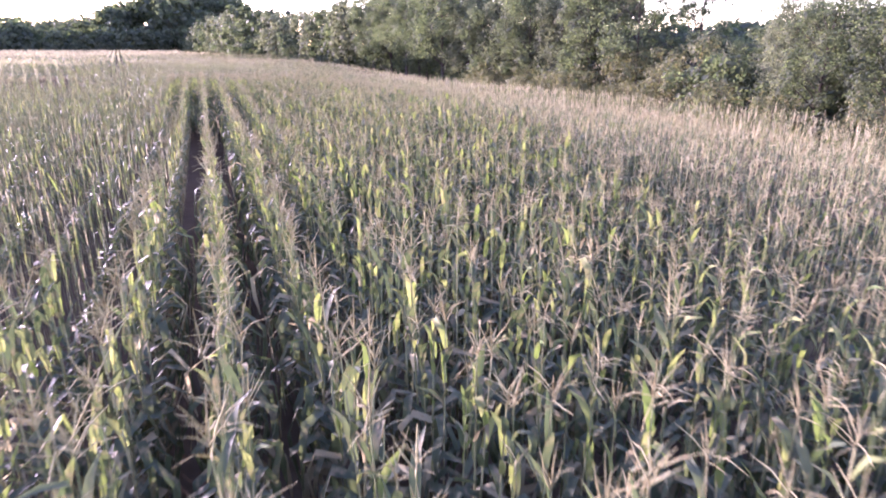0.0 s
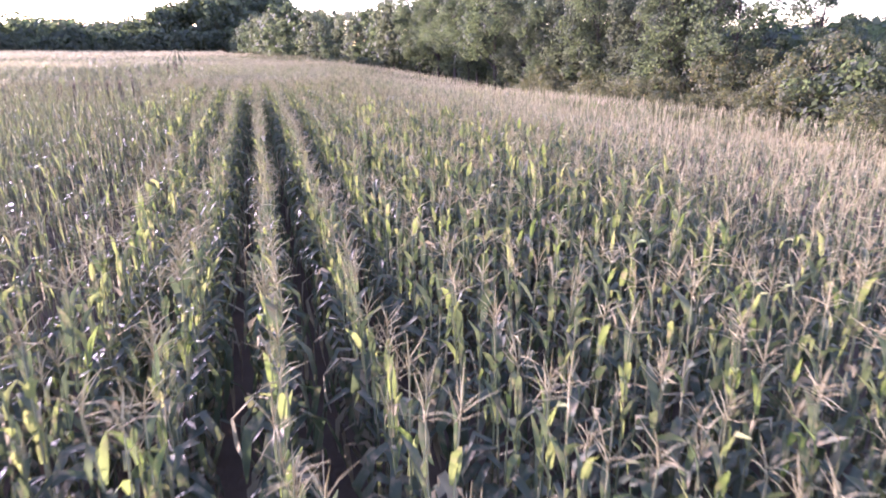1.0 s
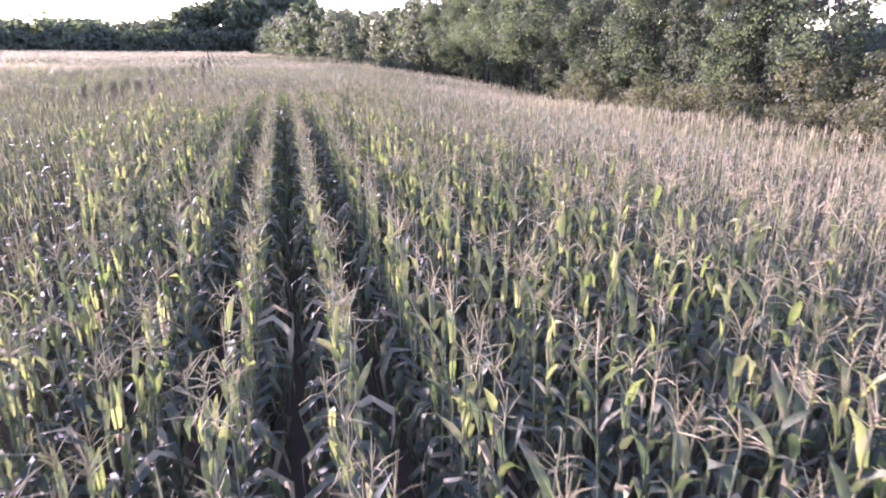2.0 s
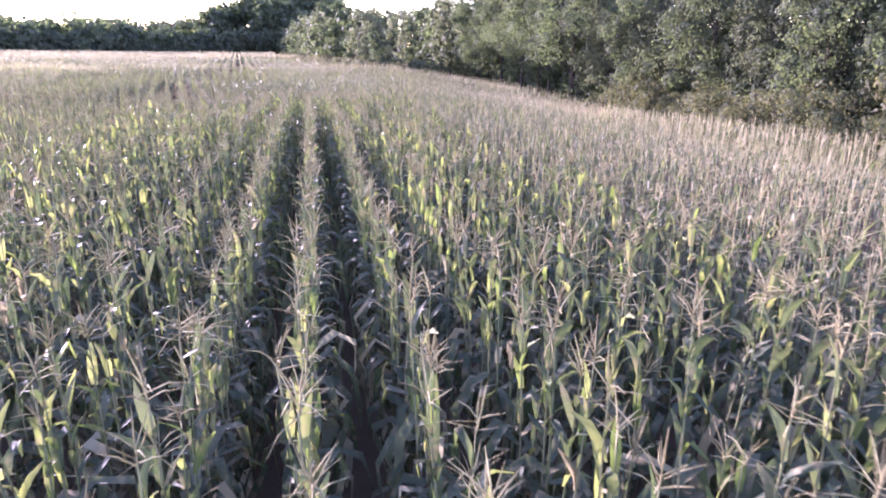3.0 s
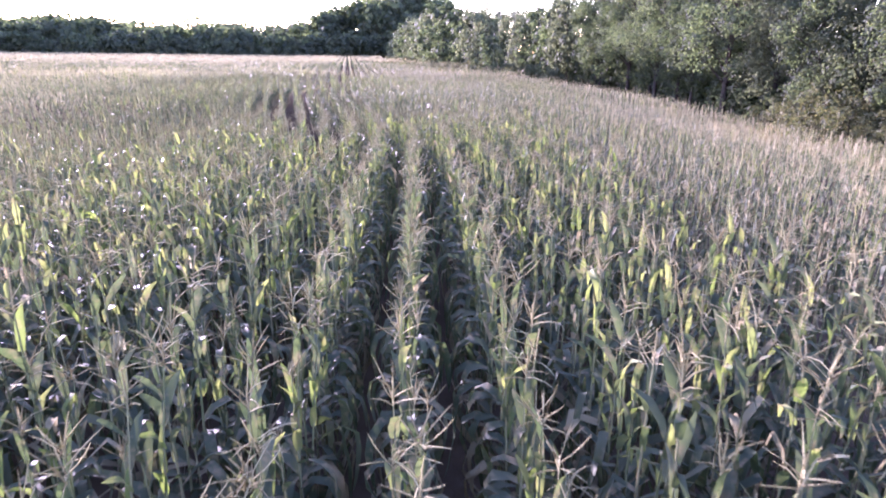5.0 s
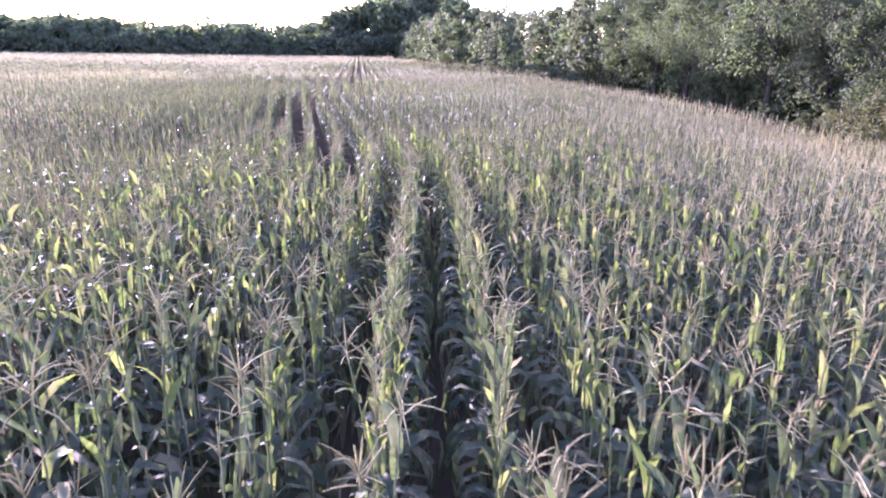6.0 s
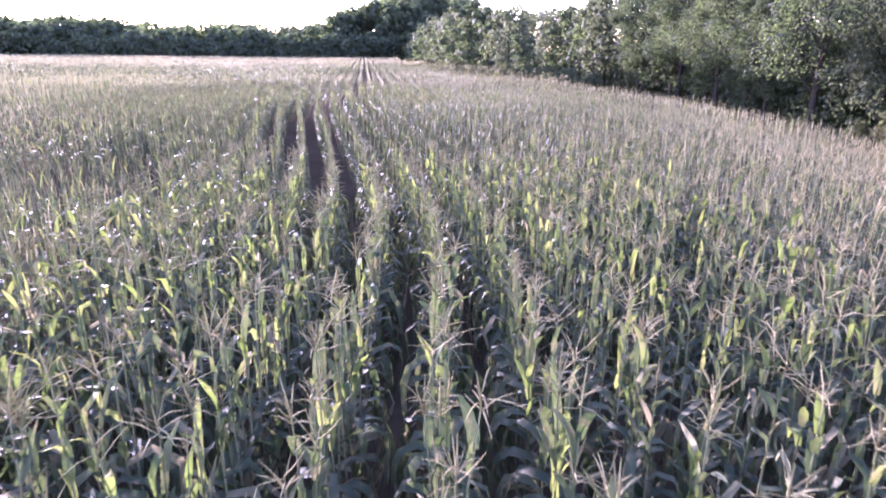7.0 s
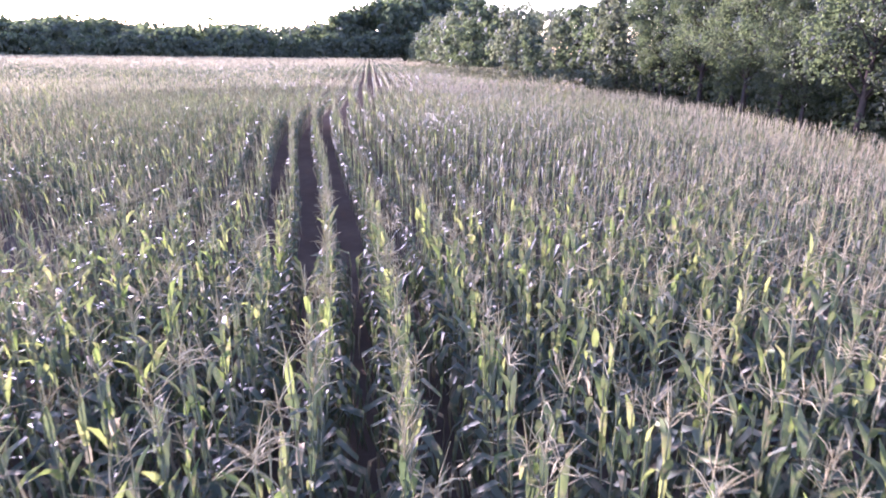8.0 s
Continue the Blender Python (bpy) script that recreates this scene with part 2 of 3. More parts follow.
def corn_parts(rng, leaves, segs, across, branches, detail):
    """The parts of one corn plant as (name, verts, quads, slot)."""
    tall = rng.uniform(1.88, 2.06)
    lean = rng.normal(0, 0.022, 2)
    parts = []

    def stem(h):
        f = h / tall
        return np.array([lean[0] * f * f * tall, lean[1] * f * f * tall, h])
    hs = np.linspace(0 if detail else 1.0, tall, 5 if detail > 2 else 3 if detail > 1 else 2)
    parts.append(("stalk", *tube([stem(h) for h in hs], 0.014 * (1 - 0.68 * hs / tall), 5 if detail > 2 else 4 if detail > 1 else 3), 4))
    low = 0.50 if detail > 1 else 0.72
    upper = round(leaves * (0.5, 0.40, 0.42, 0.42)[detail])
    lower = leaves - upper
    for i in range(leaves):
        if i >= lower:  # short blades that stand close round the stalk
            az = math.pi * (0.5 + i % 2) + rng.normal(0, 0.4)  # along the row
            h = tall - 0.80 + 0.58 * (i - lower) / (upper - 1)
            size, wide, rise, fall, knee = rng.uniform(0.22, 0.40), rng.uniform(0.055, 0.09), rng.uniform(66, 88), rng.choice([5, 14, 35, 145]) + rng.uniform(0, 15), rng.uniform(0.35, 0.62)
            slot = int(rng.choice([0, 1, 2], p=([0.58, 0.22, 0.20], [0.66, 0.21, 0.13], [0.66, 0.31, 0.03], [0.64, 0.33, 0.03])[detail]))
            k = max(2, segs - 1)
            wide = wide if detail > 1 else 0.8 * wide
        else:  # broad leaves that arch into the furrow
            f = i / lower
            az = math.pi * (i % 2) + rng.normal(0, 0.7)  # across the row
            h = low + ((1.05, 1.08, 1.12, 1.12)[detail] - low) * f ** 0.8
            size, wide, rise, fall, knee = (0.60, 0.78, 1.04, 1.04)[detail] * rng.uniform(0.66, 0.92), (1.3, 1.1, 0.95, 0.95)[detail] * rng.uniform(0.085, 0.125), rng.uniform(26, 52), rng.uniform(112, 160), rng.uniform(0.2, 0.34)
            slot = 2 if f < 0.2 and rng.random() < 0.8 or rng.random() < 0.02 else 0
            k = segs
        parts.append(("leaf", *ribbon(rng, stem(h), az, size, wide, rise, fall, knee, k, across), slot))
    tas = Shape()
    top = stem(tall)
    sides = 3 if detail else 2
    fat = 1.0 if detail > 1 else 1.3 if detail else 1.2

    def twig(base, az, el, size, thick, droop):
        k = (2, 2, 3, 4)[detail]
        s = np.linspace(0, 1, k)
        es = np.radians(el - droop * s)
        pts = base + np.c_[np.cos(es) * math.cos(az), np.cos(es) * math.sin(az), np.sin(es)] * (size * s)[:, None]
        rad = thick * np.interp(s, [0, 0.3, 0.7, 1], [0.6, 1.0, 0.85, 0.3]) * rng.uniform(0.8, 1.2, k) if k > 2 else thick * np.array([0.9, 0.5])
        if sides == 3:
            return tube(pts, rad, 3)
        side = np.array([-math.sin(az + 0.6), math.cos(az + 0.6), 0]) * thick
        return np.array([pts[0] - side, pts[0] + side, pts[1] + side * 0.5, pts[1] - side * 0.5]), [(0, 1, 2, 3)]
    spike = rng.uniform(0.20, 0.30) * (1 if detail > 1 else 0.75)
    tas.add(*twig(top - [0, 0, 0.03], rng.uniform(0, 6), rng.uniform(74, 89), spike + 0.03, 0.0066 * fat, rng.uniform(-6, 14)), 3)
    open_way = rng.uniform(0.3, 1.0)  # some tassels stay closed, others spread wide
    for j in range(branches):
        a = j * 2.4 + rng.normal(0, 0.35)
        a = math.atan2(math.sin(a), 0.7 * math.cos(a))
        el = 76 - (20 + 66 * rng.random()) * open_way * (1.15 - 0.5 * j / branches)
        tas.add(*twig(top + [0, 0, 0.11 * j / branches - 0.02], a, el + rng.normal(0, 6), rng.uniform(0.12, 0.23) * (1 if detail > 1 else 0.75), 0.0046 * fat, rng.uniform(-14, 34)), 3)
    parts.append(("tassel", *tas.arrays()[:2], 3))
    if detail < 2:  # the furrows stay open between far rows
        for part in parts:
            part[1][:, 0] *= (0.34, 0.36)[detail]
    return parts


def corn_array(rng, *how):
    shape = Shape()
    for _, verts, quads, slot in corn_parts(rng, *how):
        shape.add(verts, quads, slot)
    return shape.arrays()


def scatter(name, kinds, which, x, y, z, turn, size, mats, label, category, tilt=None):
    """One mesh of many plants, each a turned and scaled copy of one of the kinds."""
    allv, allq, alls, n = [], [], [], 0
    for k, (v, q, s) in enumerate(kinds):
        m = which == k
        if not m.any():
            continue
        c, d, f = np.cos(turn[m])[:, None], np.sin(turn[m])[:, None], size[m][:, None]
        px = (v[None, :, 0] * c - v[None, :, 1] * d) * f
        py = (v[None, :, 0] * d + v[None, :, 1] * c) * f
        pz = v[None, :, 2] * f
        if tilt is not None:
            px = px + pz * tilt[m][:, 0:1]
            py = py + pz * tilt[m][:, 1:2]
        vv = np.stack([px + x[m][:, None], py + y[m][:, None], pz + z[m][:, None]], -1).reshape(-1, 3)
        count = int(m.sum())
        qq = (q[None] + (np.arange(count) * len(v))[:, None, None] + n).reshape(-1, 4)
        allv.append(vv), allq.append(qq), alls.append(np.tile(s, count))
        n += len(vv)
    me = mesh_of(name, np.vstack(allv), np.vstack(allq), np.concatenate(alls), mats)
    return tagged(new(name, me), label, category, kind="stuff")


# ---- ground ----
def spread(lo, hi, step, far, grow=1.35):
    mid = list(np.arange(lo, hi + step / 2, step))
    a, b, s = [lo], [hi], step
    while b[-1] < far:
        s *= grow
        a.append(a[-1] - s), b.append(b[-1] + s)
    return np.array(a[:0:-1] + mid + b[1:])


gu, gv = spread(-45, 45, 1.1, 3200), spread(-9, 225, 1.1, 3600)
GU, GV = np.meshgrid(gu, gv)
gx, gy = xy(GU, GV)
gz = height(GU, GV)
W = len(gu)
idx = np.arange(W * len(gv)).reshape(len(gv), W)
gq = np.stack([idx[:-1, :-1], idx[:-1, 1:], idx[1:, 1:], idx[1:, :-1]], -1).reshape(-1, 4)
ground = new("ground", mesh_of("ground", np.stack([gx, gy, gz], -1).reshape(-1, 3), gq, (edge(GV[:-1, :-1]) + 0.8 < GU[:-1, :-1]).ravel() | (GV[:-1, :-1].ravel() > 213), [SOIL, TURF]))
tagged(ground, "bare brown soil under the rolling corn field", "ground", kind="structure")

# ---- corn ----
PITCH, FIRST = 0.75, 4.19


def failed(u, v):
    """A patch where the crop has failed."""
    return ((u + 6.35) / 3.4) ** 2 + ((v - 47.6) / 2.8) ** 2 < 1 + 0.25 * np.sin(3 * u + 2 * v)


def near_zone(u, v):
    """The part of the field close beside the way, built in full."""
    c = np.interp(v, [0, 10, 16, 24, 30, 36, 53], [1.3, 3.4, 4.6, 4.8, 3.9, 3.4, 3.2])
    return (v > 1.0) & (v < 47.0) & (u > c - np.interp(v, [20, 30], [3.7, 5.2])) & (u < c + 4.5)


def sites(v0, v1, u0, u1, step, seed):
    """Places of plants along the rows between the limits, with their row number."""
    r = np.random.default_rng(seed)
    rows = np.arange(math.floor((u0 - FIRST) / PITCH), math.ceil((u1 - FIRST + 40) / PITCH) + 1)
    vs = np.arange(v0, v1, step)
    R, V = np.meshgrid(rows, vs, indexing="ij")
    V = V + r.uniform(-0.38, 0.38, V.shape) * step
    U = FIRST + PITCH * R + bend(V) + r.normal(0, 0.012, V.shape)
    keep = (U > u0) & (U < u1) & (U < edge(V)) & ~failed(U, V) & (r.random(V.shape) > 0.05)
    return U[keep], V[keep]


def near_left(v):
    """The plan's left border of the densely built part of the field."""
    return np.minimum(0.7 - 0.31 * v, 4.4 - 0.69 * (v - 23.5)) - 1.6


def crop(name, kinds, u, v, seed, label, grow=1.0, loose=0.4):
    r = np.random.default_rng(seed)
    n = len(u)
    x, y = xy(u, v)
    size = grow * r.normal(1.0, 0.045, n) * (1 + 0.035 * np.sin(u * 0.5 + v * 0.23))
    size = size * np.where(r.random(n) < 0.15, r.uniform(0.72, 0.92, n), 1)  # plants that lag behind
    tilt = r.normal(0, 0.007 + 0.01 * loose, (n, 2))
    return scatter(name, kinds, r.integers(0, len(kinds), n), x, y, height(u, v) - 0.02, ROW_TURN + math.pi * r.integers(0, 2, n) + r.normal(0, 0.3 * loose, n), size, CORN, label, "corn", tilt)


near_kinds = [corn_array(np.random.default_rng(100 + i), 12, 4, 2, 9, 2) for i in range(20)]
mid_kinds = [corn_array(np.random.default_rng(200 + i), 11, 2, 1, 6, 1) for i in range(14)]
far_kinds = [corn_array(np.random.default_rng(300 + i), 5, 2, 1, 5, 0) for i in range(12)]


def clump(seed, long, blades, spikes, wide):
    """A short piece of a distant row: blades and tassels."""
    r = np.random.default_rng(seed)
    shape = Shape()
    for _ in range(blades):
        base = np.array([r.normal(0, 0.04), r.uniform(-long / 2, long / 2), r.uniform(0.6, 1.25)])
        shape.add(*ribbon(r, base, r.uniform(0, 6.28), 0.46, 0.08 * wide, 75, 110, 0.5, 2, 1), int(r.choice([0, 1, 2], p=[0.62, 0.22, 0.16])))
    for _ in range(3):
        base = np.array([r.normal(0, 0.04), r.uniform(-long / 2, long / 2), r.uniform(0.8, 1.1)])
        shape.add(*ribbon(r, base, math.pi * (0.5 + r.integers(0, 2)) + r.normal(0, 0.6), 0.55, 0.22 * wide, 40, 80, 0.4, 2, 1), 0)
    for _ in range(spikes):
        b = np.array([r.normal(0, 0.06), r.uniform(-long / 2, long / 2), r.uniform(1.75, 2.0)])
        a, s = r.uniform(0, 6.28), r.uniform(0.008, 0.014) * wide
        side = np.array([math.cos(a), math.sin(a), 0]) * s
        tip = b + [r.normal(0, 0.10), r.normal(0, 0.12), r.uniform(0.08, 0.30)]
        shape.add([b - side, b + side, tip + side * 0.5, tip - side * 0.5], [(0, 1, 2, 3)], 3)
    verts, quads, slots = shape.arrays()
    return verts * [0.85, 1, 1], quads, slots


# the plants that stand nearest to the way, each a thing with its parts
HERO_V0, HERO_V1, HERO_ROWS = 24.0, 38.4, (-2, -1, 0, 1)


def corn_thing(seed):
    r = np.random.default_rng(seed)
    thing = new("corn_plant")
    for name, verts, quads, slot in corn_parts(r, 11, 7, 2, 9, 3):
        if name == "tassel":
            cut, per = 12, 9  # corners and quads of the spike, and then of each branch alike
            ob = new(name, mesh_of(name, verts[:cut], quads[:per], np.zeros(per), [TASSEL]))
            for i in range(1, len(quads) // per):
                sub = new("tassel_branch", mesh_of("tassel_branch", verts[cut * i:cut * i + cut], quads[:per], np.zeros(per), [TASSEL]))
                sub.parent = ob
        else:
            ob = new(name, mesh_of(name, verts, quads, np.zeros(len(quads)), [CORN[slot]]))
        ob.parent = thing
        if slot == 2:
            ob["label"] = "withered tan corn leaf"
    return tagged(thing, "tall green corn plant with a dry pinkish tan tassel", "corn plant", "corn plants of the field")


hero_kinds = [corn_thing(400 + i) for i in range(12)]
hero_first = {}
hr = np.random.default_rng(77)
for row in HERO_ROWS:
    for v in np.arange(HERO_V0, HERO_V1, 0.19):
        if hr.random() < 0.04:
            continue
        v = v + hr.uniform(-0.06, 0.06)
        u = FIRST + PITCH * row + float(bend(v)) + hr.normal(0, 0.02)
        x, y = xy(u, v)
        m = pose(float(x), float(y), float(height(u, v)) - 0.02, hr.normal(0, 1.2), hr.normal(0, 1.2), 24.0 + 180.0 * int(hr.integers(0, 2)) + hr.normal(0, 17)) @ Matrix.Scale(hr.normal(1.0, 0.045) * (hr.uniform(0.75, 0.92) if hr.random() < 0.2 else 1), 4)
        k = int(hr.integers(0, len(hero_kinds)))
        if k in hero_first:
            copy_thing(hero_kinds[k], m)
        else:
            hero_first[k] = m
for k, m in hero_first.items():
    hero_kinds[k].matrix_basis = m

# the rest of the crop, coarser with distance
u, v = sites(1.0, 50.0, -3.0, 10.0, 0.19, 21)
m = near_zone(u, v)
u, v = u[m], v[m]
in_hero = (v > HERO_V0 - 0.1) & (v < HERO_V1 - 0.05) & (u > FIRST - 2 * PITCH - 0.3) & (u < FIRST + PITCH + 0.3)
crop("corn_rows_beside_the_way", near_kinds, u[~in_hero], v[~in_hero], 31, "dense rows of green corn with dry tan tassels", loose=1.0)
u, v = sites(-3.0, 70.0, -10.0, 12.5, 0.18, 22)
m = ~near_zone(u, v) & (u > near_left(v))
crop("corn_rows", mid_kinds, u[m], v[m], 32, "dense rows of green corn with dry tan tassels")
sr = np.random.default_rng(29)
u, v = sr.uniform(-10.5, -2.5, 260), sr.uniform(44.0, 51.2, 260)
u = FIRST + PITCH * np.round((u - FIRST - bend(v)) / PITCH) + bend(v)
m = failed(u, v)
crop("stunted_corn", mid_kinds, u[m], v[m], 37, "thin stunted corn in a failed patch", 0.5)
u, v = sites(-4.0, 88.0, -55.0, 23.0, 0.265, 23)
m = ~((v < 70.0) & (v > -3.0) & (u > -10.0) & (u < 12.5)) & (u > near_left(v)) & (v > (u - 15) * 0.45)
crop("corn_field_middle", far_kinds, u[m], v[m], 33, "far rows of ripening corn with tan tassels")
u, v = sites(88.0, 126.0, -9.0, 11.5, 0.42, 26)
crop("corn_field_end", far_kinds, u, v, 36, "far rows of ripening corn with tan tassels")
clumps = [clump(500 + i, 1.1, 5, 4, 1.0) for i in range(8)]
clumps_far = [clump(520 + i, 2.9, 6, 8, 1.9) for i in range(8)]


def far_crop(name, kinds, u, v, seed):
    r = np.random.default_rng(seed)
    n = len(u)
    x, y = xy(u, v)
    way = np.full(n, ROW_TURN) + math.pi * r.integers(0, 2, n)
    return scatter(name, kinds, r.integers(0, len(kinds), n), x, y, height(u, v), way, r.normal(1.0, 0.06, n), CORN, "far rows of tan ripening corn", "corn")


u, v = sites(-16.0, 130.0, -80.0, 23.0, 1.1, 24)
m = ~((v > -4.0) & (v < 88.0) & (u > near_left(v)) & (v > (u - 15) * 0.45)) & ~((v < 70.0) & (v > -3.0) & (u > -10.0) & (u < 12.5) & (u > near_left(v))) & (u > near_left(v) - 24) & ~((v > 88.0) & (v < 126.0) & (u > -9.0) & (u < 11.5))
far_crop("corn_field_back", clumps, u[m], v[m], 34)
u, v = sites(130.0, 213.0, -160.0, 12.0, 2.7, 25)
m = u > near_left(v) - 6
far_crop("corn_field_distance", clumps_far, u[m], v[m], 35)


# ---- trees ----
def leaf_cloud(r, centres, radii, count, size, slot, droop=0.3, squash=(1, 1, 0.85), ratio=0.6):
    """Leaves over the surface of boughs, facing outwards and up with some disorder."""
    n = len(centres) * count
    c = np.repeat(centres, count, 0)
    rad = np.repeat(radii, count)
    d = r.normal(0, 1, (n, 3))
    d /= np.linalg.norm(d, axis=1)[:, None]
    lump = 1 + 0.16 * np.sin(5 * d[:, 0] + c[:, 1] * 3) + 0.16 * np.sin(6 * d[:, 2] + c[:, 0] * 3)
    p = c + d * (rad * lump * r.uniform(0.5, 1.12, n) ** 0.8)[:, None] * np.array(squash)
    nor = d + np.array([0, 0, 0.25]) + r.normal(0, 0.3, (n, 3))
    a = r.normal(0, 1, (n, 3)) + np.array([0, 0, -droop * 3])
    a -= nor * (np.sum(a * nor, 1) / np.sum(nor * nor, 1))[:, None]
    a /= np.linalg.norm(a, axis=1)[:, None] + 1e-9
    b = np.cross(a, nor)
    b /= np.linalg.norm(b, axis=1)[:, None] + 1e-9
    s = size * r.uniform(0.6, 1.35, n)[:, None]
    v = np.stack([p - a * s, p + b * s * ratio, p + a * s, p - b * s * ratio], 1).reshape(-1, 3)
    return v, np.arange(4 * n).reshape(n, 4), np.full(n, slot)


def tree_thing(name, seed, tall, wide, boughs, count, size, leaf, label, category="tree", bole=0.2, droop=0.3, open_top=False, low=0.12):
    """A tree with a tapered trunk, limbs that reach into the boughs, and leaves over every bough."""
    r = np.random.default_rng(seed)
    wood = Shape()
    base_r = tall * (0.009 if open_top else 0.014)
    k = 6
    pts = np.c_[np.cumsum(r.normal(0, tall * 0.006, k)), np.cumsum(r.normal(0, tall * 0.006, k)), np.linspace(-0.3, tall * 0.8, k)]
    wood.add(*tube(pts, base_r * np.linspace(1.25, 0.25, k), 7), 0)
    s = np.linspace(0, 1, 4)
    cents, rads = [], []
    for i in range(boughs):
        h = low + (0.90 - low) * ((i + r.uniform(0.2, 0.8)) / boughs)
        rel = (h - low) / (0.95 - low)
        fill = math.sin(math.pi * min(0.96, 0.20 + 0.74 * rel)) ** 0.6
        az = i * 2.4 + r.normal(0, 0.35)
        reach = wide * fill * r.uniform(0.40, 0.90)
        c = np.array([math.cos(az) * reach, math.sin(az) * reach, tall * h])
        rad = wide * r.uniform(0.17, 0.36) * (0.72 + 0.4 * fill)
        if open_top:
            rad *= 0.62
        c[2] = min(c[2], tall - rad)
        cents.append(c), rads.append(rad)
        f = min(max(h - 0.16, bole), 0.95) * tall * 0.95
        at = np.array([np.interp(f, pts[:, 2], pts[:, j]) for j in range(3)])
        q = at + (c - at) * s[:, None] + np.c_[0 * s, 0 * s, 0.12 * reach * np.sin(math.pi * s)] + r.normal(0, 0.05 * reach + 0.02, (4, 3)) * s[:, None]
        wood.add(*tube(q, base_r * (0.5 - 0.3 * h) * np.array([1, 0.75, 0.5, 0.15]), 5), 0)
        for _ in range(3 if open_top else 1):
            d = r.normal(0, 1, 3)
            d /= np.linalg.norm(d)
            t2 = q[2] + (d * rad * (1.7 if open_top else 0.9))[None] * s[:, None]
            wood.add(*tube(t2, base_r * 0.16 * np.array([1, 0.7, 0.45, 0.15]), 3), 0)
            if open_top:
                cents.append(t2[3]), rads.append(rad * 0.6)
    if not open_top:  # the leafy heart of the crown
        for f in np.linspace(low + 0.12, 0.80, 4):
            cents.append(np.array([r.normal(0, 0.2), r.normal(0, 0.2), tall * f])), rads.append(wide * 0.42 * math.sin(math.pi * min(0.9, 0.25 + 0.65 * f)))
    thing = new(name)
    trunk = new("trunk", mesh_of("trunk", *wood.arrays(), [BARK]))
    shape = (1, 1, 1.35) if droop > 0.6 else (1, 1, 0.85)
    crown = new("crown", mesh_of("crown", *leaf_cloud(r, np.array(cents), np.array(rads), count, size, 0, droop, shape), [leaf], flat=True))
    trunk.parent = crown.parent = thing
    return tagged(thing, label, category)


def put(thing, u, v, turn, size=1.0, first=False, sink=0.0):
    u, v = u * UNIT, v * UNIT
    x, y = xy(u, v)
    m = pose(float(x), float(y), float(height(u, v)) - sink, 0, 0, turn) @ Matrix.Scale(size * UNIT, 4)
    if first:
        thing.matrix_basis = m
        return thing
    return copy_thing(thing, m)


tr = np.random.default_rng(5)
oak = [tree_thing("broadleaf_tree", 600 + i, 12.0, 3.8, 24, 540, 0.092, TREE_LEAF, "full green broadleaf tree at the field edge", low=0.24) for i in range(4)]
willow = [tree_thing("willow_tree", 620 + i, 12.5, 3.9, 24, 540, 0.092, WILLOW_LEAF, "grey-green drooping willow at the field edge", droop=1.0, low=0.24) for i in range(3)]
rear = [tree_thing("woodland_tree", 630 + i, 12.0, 4.0, 18, 120, 0.28, TREE_LEAF, "dark green tree standing deeper in the wood", low=0.06) for i in range(3)]
far_oak = [tree_thing("broadleaf_tree", 660 + i, 12.0, 3.8, 18, 130, 0.26, TREE_LEAF, "green broadleaf tree at the far corner of the field", low=0.06) for i in range(3)]
far_willow = [tree_thing("willow_tree", 664 + i, 12.5, 3.9, 18, 130, 0.26, WILLOW_LEAF, "grey-green willow at the far corner of the field", droop=1.0, low=0.06) for i in range(2)]
far_bush = [tree_thing("bush", 667 + i, 4.0, 2.5, 10, 70, 0.24, BUSH_LEAF, "olive bush low along the far field edge", "bush", bole=0.05, low=0.08) for i in range(2)]
airy = tree_thing("sparse_tree", 640, 12.0, 4.8, 20, 120, 0.085, TREE_LEAF, "dark open tree with bare limbs against the sky", bole=0.3, open_top=True, low=0.32)
bush = [tree_thing("bush", 650 + i, 4.0, 2.5, 12, 200, 0.080, BUSH_LEAF, "dense round bush with browning olive leaves in the hedge", "bush", bole=0.05, low=0.10) for i in range(3)]
rear_bush = [tree_thing("undergrowth_bush", 680 + i, 4.0, 2.6, 12, 90, 0.15, TREE_LEAF, "dark leafy undergrowth between the trunks of the wood", "bush", bole=0.05, low=0.06) for i in range(2)]
for thing in rear_bush + oak + willow + rear + bush + far_oak + far_willow + far_bush:
    thing["group"] = "hedge and woods along the field"
placed = set()
first_places = []


def plant(kinds, u, v, size):
    fresh = [k for k in kinds if k.name not in placed]
    thing = fresh[0] if fresh else kinds[int(tr.integers(0, len(kinds)))]
    first = thing.name not in placed
    placed.add(thing.name)
    return thing, u, v, float(tr.uniform(0, 360)), size, first


plan = []
# the open gap with low growth, then the tall wood along the right of the rows
for kinds, u, v, size in ((oak, 38.5, 30.0, 0.86), (willow, 41.0, 24.5, 0.95), (oak, 39.0, 18.0, 0.8), (oak, 42.0, 34.5, 0.66), (rear, 46.0, 28.0, 0.85), (rear, 46.0, 20.0, 0.9), (oak, 37.8, 25.0, 0.84), (rear, 43.0, 31.0, 0.8), (oak, 43.5, 39.5, 0.72), (rear, 47.0, 39.0, 0.8), (willow, 40.5, 34.0, 0.85)):
    plan.append((kinds, u, v, size))
plan.append((bush, 36.0, 36.5, 1.0)), plan.append((bush, 34.5, 30.0, 0.9)), plan.append((bush, 34.5, 23.0, 1.0))


def metres(kinds, u, v, size):
    plan.append((kinds, u / UNIT, v / UNIT, size))


